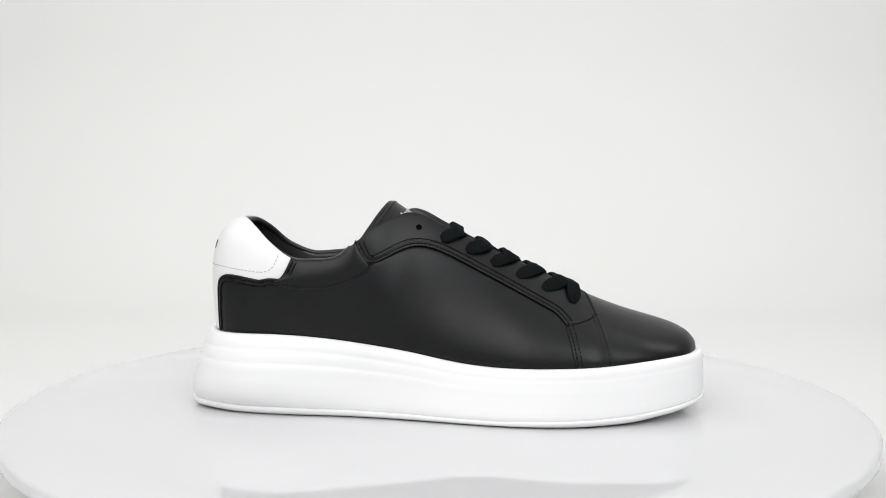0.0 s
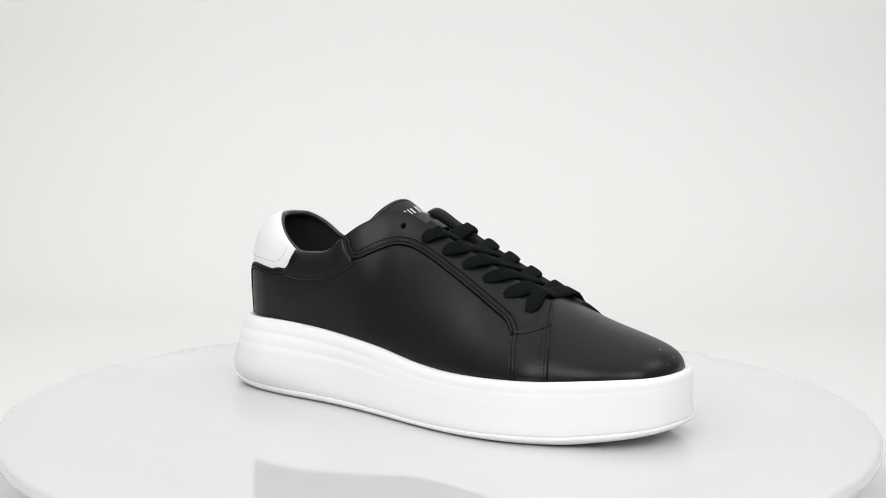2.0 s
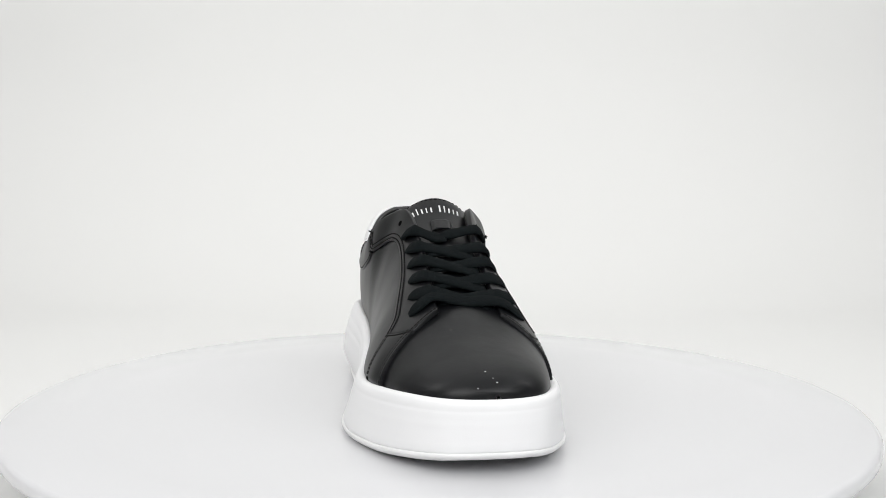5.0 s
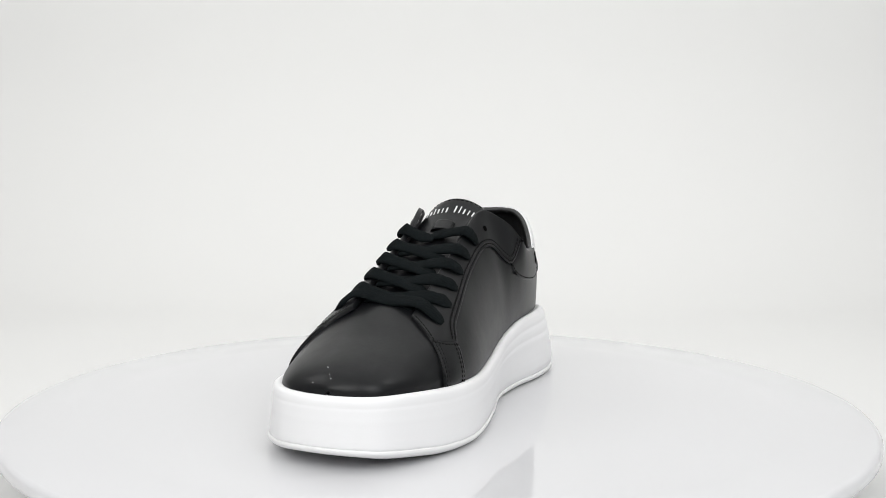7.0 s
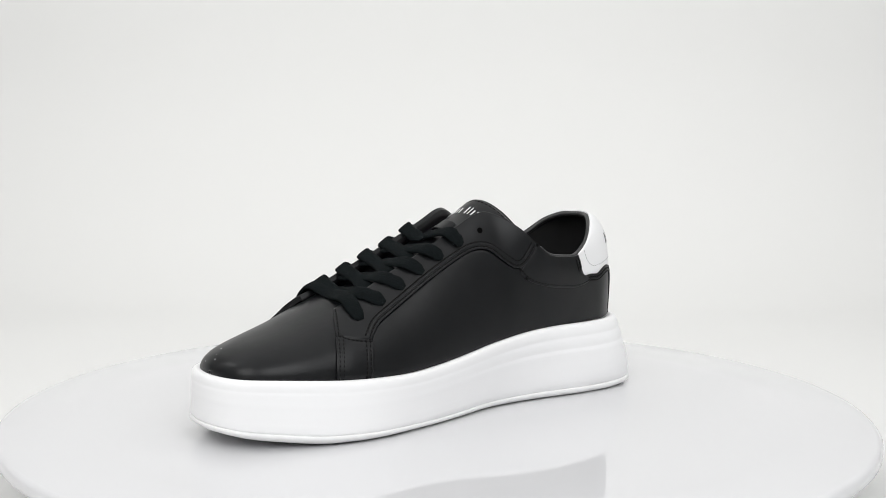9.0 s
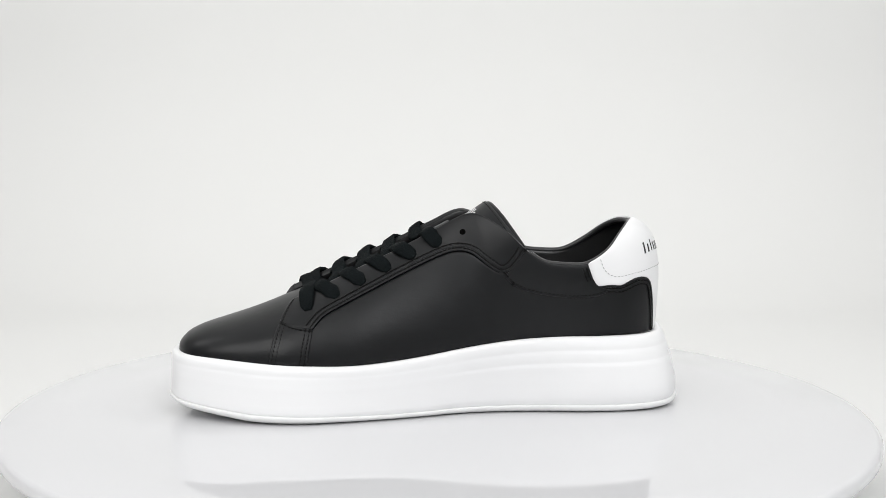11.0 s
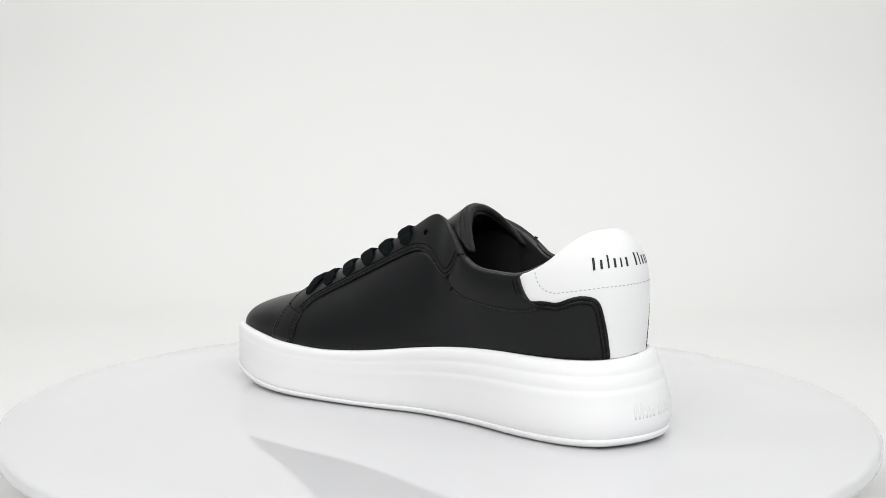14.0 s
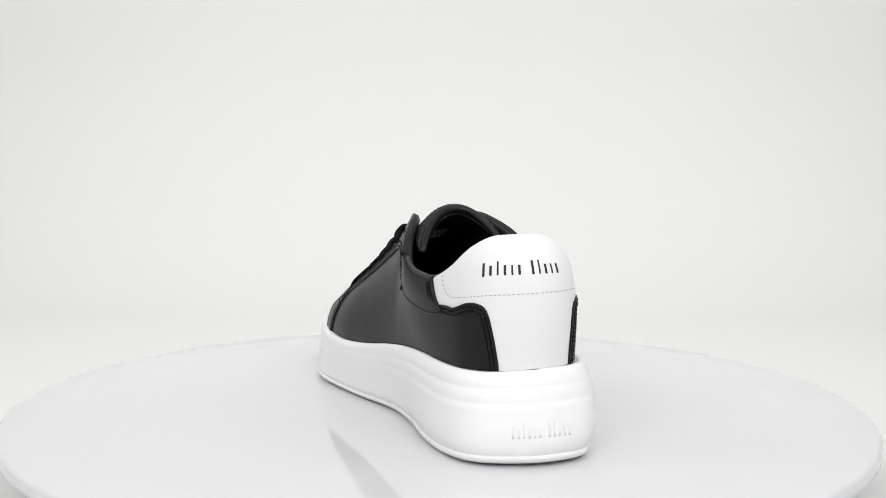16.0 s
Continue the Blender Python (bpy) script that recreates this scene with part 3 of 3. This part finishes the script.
# ---- lace holes
HOLE_X = (80.0, 64.0, 49.0, 34.0, 19.0, 4.0, -11.0)
HOLE_Z = {-1: (66.3, 73.3, 80.5, 87.5, 95.0, 102.0, 108.5), 1: (62.6, 69.6, 77, 84.5, 92, 99.5, 106.2)}
for s in (-1, 1):
    for k in range(7):
        uv = uv_of(s, [(HOLE_X[k], HOLE_Z[s][k])])
        c, n = raised(s, uv, 1.98)[0], skin_n(s, uv[:, 0], uv[:, 1])[0]
        a = np.cross(n, (1, 0, 0))
        a /= np.linalg.norm(a)
        b = np.cross(n, a)
        verts = []
        for r, h in ((0.5, -0.02), (1.1, -0.02), (1.45, 0.16), (1.8, -0.05)):
            verts += [c + n * h + (a * math.cos(q) + b * math.sin(q)) * r for q in np.linspace(0, 2 * math.pi, 15)[:-1]]
        f = grid_faces(4, 14, 0, True) + [tuple(range(14))]
        part("eyelet", (verts, f), HOLE, panels[s], "punched black eyelet")

# ---- tongue
TONGUE_LINE = catmull(((92, 62.5), (70, 73), (45, 85), (22, 96), (2, 105.5), (-14, 114), (-24, 121), (-28, 123.6)), np.linspace(0, 1, 60))
tongue_half = smooth_table((0, 0.3, 0.6, 0.8, 0.93, 1.0), (21, 22, 22.5, 24.5, 27, 27))


def tongue_point(f, w, h):
    """f along from toe to top, w across -1..1, h the lift off its face."""
    c = np.array([np.interp(f, np.linspace(0, 1, 60), TONGUE_LINE[:, k]) for k in (0, 1)])
    d = np.array([np.interp(min(f + 0.02, 1), np.linspace(0, 1, 60), TONGUE_LINE[:, k]) for k in (0, 1)]) - np.array([np.interp(max(f - 0.02, 0), np.linspace(0, 1, 60), TONGUE_LINE[:, k]) for k in (0, 1)])
    d /= np.linalg.norm(d)
    nrm = np.array((-d[1], d[0])) if d[0] > 0 else np.array((d[1], -d[0]))
    if nrm[1] < 0:
        nrm = -nrm
    half = float(tongue_half(f))
    grow = np.clip((f - 0.55) / 0.45, 0, 1) ** 1.5
    ang = w * (1.0 + 0.25 * grow)
    sag = (1 - math.cos(ang)) / (1 - math.cos(1.25))
    dx, dz = -18 * grow * sag, -(9 + 16.5 * grow) * sag
    y = 1.5 + half * math.sin(ang) / math.sin(1.0 + 0.25 * grow)
    out = np.array((nrm[0] * math.cos(ang), math.sin(ang), nrm[1] * math.cos(ang)))
    return np.array((c[0] + dx, y, c[1] + dz)) + out * h


nf, nw = 46, 33
fs_, ws_ = np.linspace(0, 1, nf), np.linspace(-1, 1, nw)
thick = lambda f, w: (1.5 + 6.0 * min(1, max(0, (f - 0.5) / 0.3))) * (1 - 0.75 * abs(w) ** 4)
top_v = [tongue_point(f, w, 0.0) for f in fs_ for w in ws_]
low_v = [tongue_point(f, w, -thick(f, w)) for f in fs_ for w in ws_]
o = nf * nw
ring = [j for j in range(nw)] + [i * nw + nw - 1 for i in range(1, nf)] + [(nf - 1) * nw + j for j in range(nw - 2, -1, -1)] + [i * nw for i in range(nf - 2, 0, -1)]
fcs = grid_faces(nf, nw) + [tuple(reversed([i + o for i in q])) for q in grid_faces(nf, nw)]
fcs += [(ring[i], ring[(i + 1) % len(ring)], o + ring[(i + 1) % len(ring)], o + ring[i]) for i in range(len(ring))]
tongue = part("tongue", (top_v + low_v, fcs), LEATHER, shoe, "padded black leather tongue")
path = [tongue_point(1.0, w, -3.4 * (1 - 0.5 * abs(w) ** 4)) for w in np.linspace(-1, 1, 40)]
path = [tongue_point(f, -1, -1.6) for f in np.linspace(0.84, 0.99, 16)] + path + [tongue_point(f, 1, -1.6) for f in np.linspace(0.99, 0.84, 16)]
part("edge_binding", tube(path, np.interp(np.arange(72), (0, 16, 26, 46, 56, 71), (0.6, 1.7, 2.7, 2.7, 1.7, 0.6)), 12), LEATHER, tongue, "rolled black leather binding")


def on_tongue(a, b, k):
    return tongue_point(0.742 + b / 100.0, -0.64 + a / 30.0, 0.12 + 0.25 * k)


part("printed_mark", print_bars(on_tongue, tuple(1.5 * w for w in BAR_W), tuple(h * 0.95 for h in BAR_H), 2.1), PALE_INK, tongue, "small white printed bars on the tongue")


def on_tongue_back(a, b, k):
    f, w = 0.545 + b / 135.0, 0.44 - a / 30.0
    return tongue_point(f, w, -thick(f, w) - 0.15 - 0.2 * k)


for r in range(6):
    part("care_label", print_bars(lambda a, b, k: on_tongue_back(a, b + r * 2.7, k), ((4.2, 2.6, 5.0, 3.2), (6.0, 3.0, 5.6), (2.4, 4.4, 2.6, 4.6))[r % 3], (1.1,) * 4, 0.9), LABEL_INK, tongue, "faint grey printed size lines")
for box in (((17.5, 0.45), (0.0, 17.0)), ((17.5, 0.45), (0.0, -1.4))):
    part("care_label", print_bars(lambda a, b, k: on_tongue_back(a, b + box[1][1], k), (box[0][0],), (box[0][1],), 0.0), LABEL_INK, tongue, "faint grey label border")


def tongue_stitches():
    geos = []
    for w in np.arange(-0.95, 0.95, 0.085):
        c = [tongue_point(0.945, w + q, h) for q, h in ((0, -0.3), (0.015, 0.15), (0.045, 0.15), (0.06, -0.3))]
        geos.append(tube(c, 0.28, 5))
    return join(geos)


part("seam_thread", tongue_stitches(), THREAD, tongue)

# keeper strap that holds the laces in the middle of the tongue
kp = []
for w in np.linspace(-0.24, 0.24, 9):
    lift = 2.6 - 2.2 * (abs(w) / 0.24) ** 4
    kp.append([tongue_point(f, w, lift) for f in (0.57, 0.575, 0.605, 0.635, 0.64)])
kv = [p for row in kp for p in row] + [p - np.array((0, 0, 0.9)) for row in kp for p in row]
kf = grid_faces(9, 5) + [tuple(reversed([i + 45 for i in q])) for q in grid_faces(9, 5)]
kr = list(range(5)) + [i * 5 + 4 for i in range(1, 9)] + [40 + j for j in range(3, -1, -1)] + [i * 5 for i in range(7, 0, -1)]
kf += [(kr[i], kr[(i + 1) % len(kr)], 45 + kr[(i + 1) % len(kr)], 45 + kr[i]) for i in range(len(kr))]
part("lace_keeper", (kv, kf), LEATHER, tongue, "black leather lace keeper loop")

# ---- laces
def hole(s, k, h):
    uv = uv_of(s, [(HOLE_X[k], HOLE_Z[s][k])])
    return raised(s, uv, h)[0]


def past_hole(s, k, h):
    """Just beyond the hole, where the lace turns down into it."""
    p, d = hole(s, k, h), hole(s, k, h) - edge_at(s, HOLE_X[k] + (3 if k == 0 else 11 if s < 0 else 8), h)
    return p + d / np.linalg.norm(d) * 2.2


def edge_at(s, x, h):
    u = np.interp(x, TOP_X[::-1][9:], (np.arange(17) / 16.0)[::-1][9:])
    return raised(s, [(u, 1.0)], h)[0]


rng = random.Random(4)


def strap(points, r=4.5):
    q = catmull(points, np.linspace(0, 1, 34))
    n = len(q)
    width = np.array([r * min(1.0, 0.46 + 0.54 * math.sin(math.pi / 2 * min(1, min(k, n - 1 - k) / 7.0))) for k in range(n)])
    up = np.array([(0.42, 0.0, 0.9)] * n)
    for k in range(n):
        lean = (q[k][1] - 0.5) / 26.0
        up[k] = (0.40, 0.85 * max(-1, min(1, lean)), 0.85)
    width = width * np.interp(np.arange(n), np.arange(0, n + 3, 3), [rng.uniform(0.9, 1.08) for _ in range(len(np.arange(0, n + 3, 3)))])
    v, f = tube(q, width, 14, 0.31, up)
    return [p + np.array([rng.uniform(-0.17, 0.17) for _ in range(3)]) for p in v], f


def lace_row(k):
    mid_z = lambda x: float(np.interp(x, TONGUE_LINE[::-1, 0], TONGUE_LINE[::-1, 1]))
    x = HOLE_X[k]
    if k == 0:
        pts = [past_hole(-1, 0, 1.5), hole(-1, 0, 3.6) * 0.75 + edge_at(-1, 78, 3.4) * 0.25, edge_at(-1, 78, 3.6), np.array((78.5, 0, mid_z(78.5) + 4.6)),
               edge_at(1, 78, 3.6), hole(1, 0, 3.4) * 0.75 + edge_at(1, 78, 3.4) * 0.25, past_hole(1, 0, 1.5)]
        part("lace", strap(pts), LACE, shoe, "flat dark woven lace")
        return
    for s in (-1, 1):
        lift = -0.5 if s > 0 else 0.7
        sag = rng.uniform(-0.4, 0.5)
        # the lace of the outer side runs well forward, that of the inner side a little less
        e1, mx, far = (x + 9.5, x + 12.0, x + 14.5) if s < 0 else (x + 6.5, x + 9.5, x + 13.0)
        pts = [past_hole(s, k, 1.5), hole(s, k, 3.1) * 0.7 + edge_at(s, e1 - 1, 3.4) * 0.3, edge_at(s, e1, 2.8 + 0.3 * lift + sag),
               np.array((mx, 0.5 * s, mid_z(mx) + 3.4 + lift))]
        if k == 5:
            fwd = 9.0 if s < 0 else 5.5
            pts[1] = hole(s, k, 3.5) * 0.7 + edge_at(s, x + fwd, 3.7) * 0.3
            pts[2] = edge_at(s, x + fwd, 3.4)
            pts[3] = np.array((x + fwd + 1, 6.0 * s, mid_z(x + fwd + 1) + 3.0))
            pts.append(np.array((x + fwd + 1.5, -2.0 * s, mid_z(x + fwd + 1) + 1.2 + 0.3 * lift)))
        else:
            pts += [edge_at(-s, far - 0.5, 0.0) * 0.7 + np.array((far - 0.5, 0, mid_z(far - 0.5) + 2.5)) * 0.3, edge_at(-s, far, -2.8)]
        part("lace", strap(pts), LACE, shoe, "flat dark woven lace")


for k in range(6):
    lace_row(k)

# ---- inside
ins = catmull(((-128, -4), (-122, 14), (-95, 26), (-50, 30), (0, 32), (50, 36), (88, 30), (104, 0), (88, -36), (50, -42), (0, -34), (-50, -31), (-95, -29), (-122, -20), (-128, -4)), np.linspace(0, 1, 90))[:-1]
zz = 56 - 12 * np.clip((ins[:, 0] + 60) / 150, 0, 1)
part("insole", (np.vstack([np.column_stack([ins, zz]), np.column_stack([ins, zz - 8])]), grid_faces(2, 89, 0, True) + [tuple(range(89)), tuple(range(89, 178))]), LINING, shoe, "black insole")


# ---- raised mark moulded into the heel of the sole
def on_sole(a, b, k):
    s = a - 25.0
    q = -s / 52.0 * 0.072
    i = (len(LOW) // 2 + q * len(LOW)) % len(LOW)
    i0, fr = int(i), i - int(i)
    f = 0.30 + b / 44.0
    r0 = sole_ring(f, 0.08 + 0.08 * k)
    return r0[i0] * (1 - fr) + r0[(i0 + 1) % len(r0)] * fr


part("moulded_mark", print_bars(on_sole, tuple(2.2 * w for w in BAR_W), tuple(h * 1.1 for h in BAR_H), 2.2), FOAM, midsole, "faint raised white bars moulded into the heel")


def motions():
    """The disc turns steadily and carries the shoe."""
    rows = []
    for i in range(33):
        t = i * 0.5
        rows.append((t, float(np.interp(t, (0.0, 3.5, 7.5, 11.3, 16.0), (0.0, -53.0, -115.0, -173.75, -246.1)))))
    walk(table, [(t, pose(0, 0, 0, 0, 0, a)) for t, a in rows])
    walk(shoe, [(t, pose(0, 0, 0.0003, 0, 0, a - 3.8)) for t, a in rows])


motions()
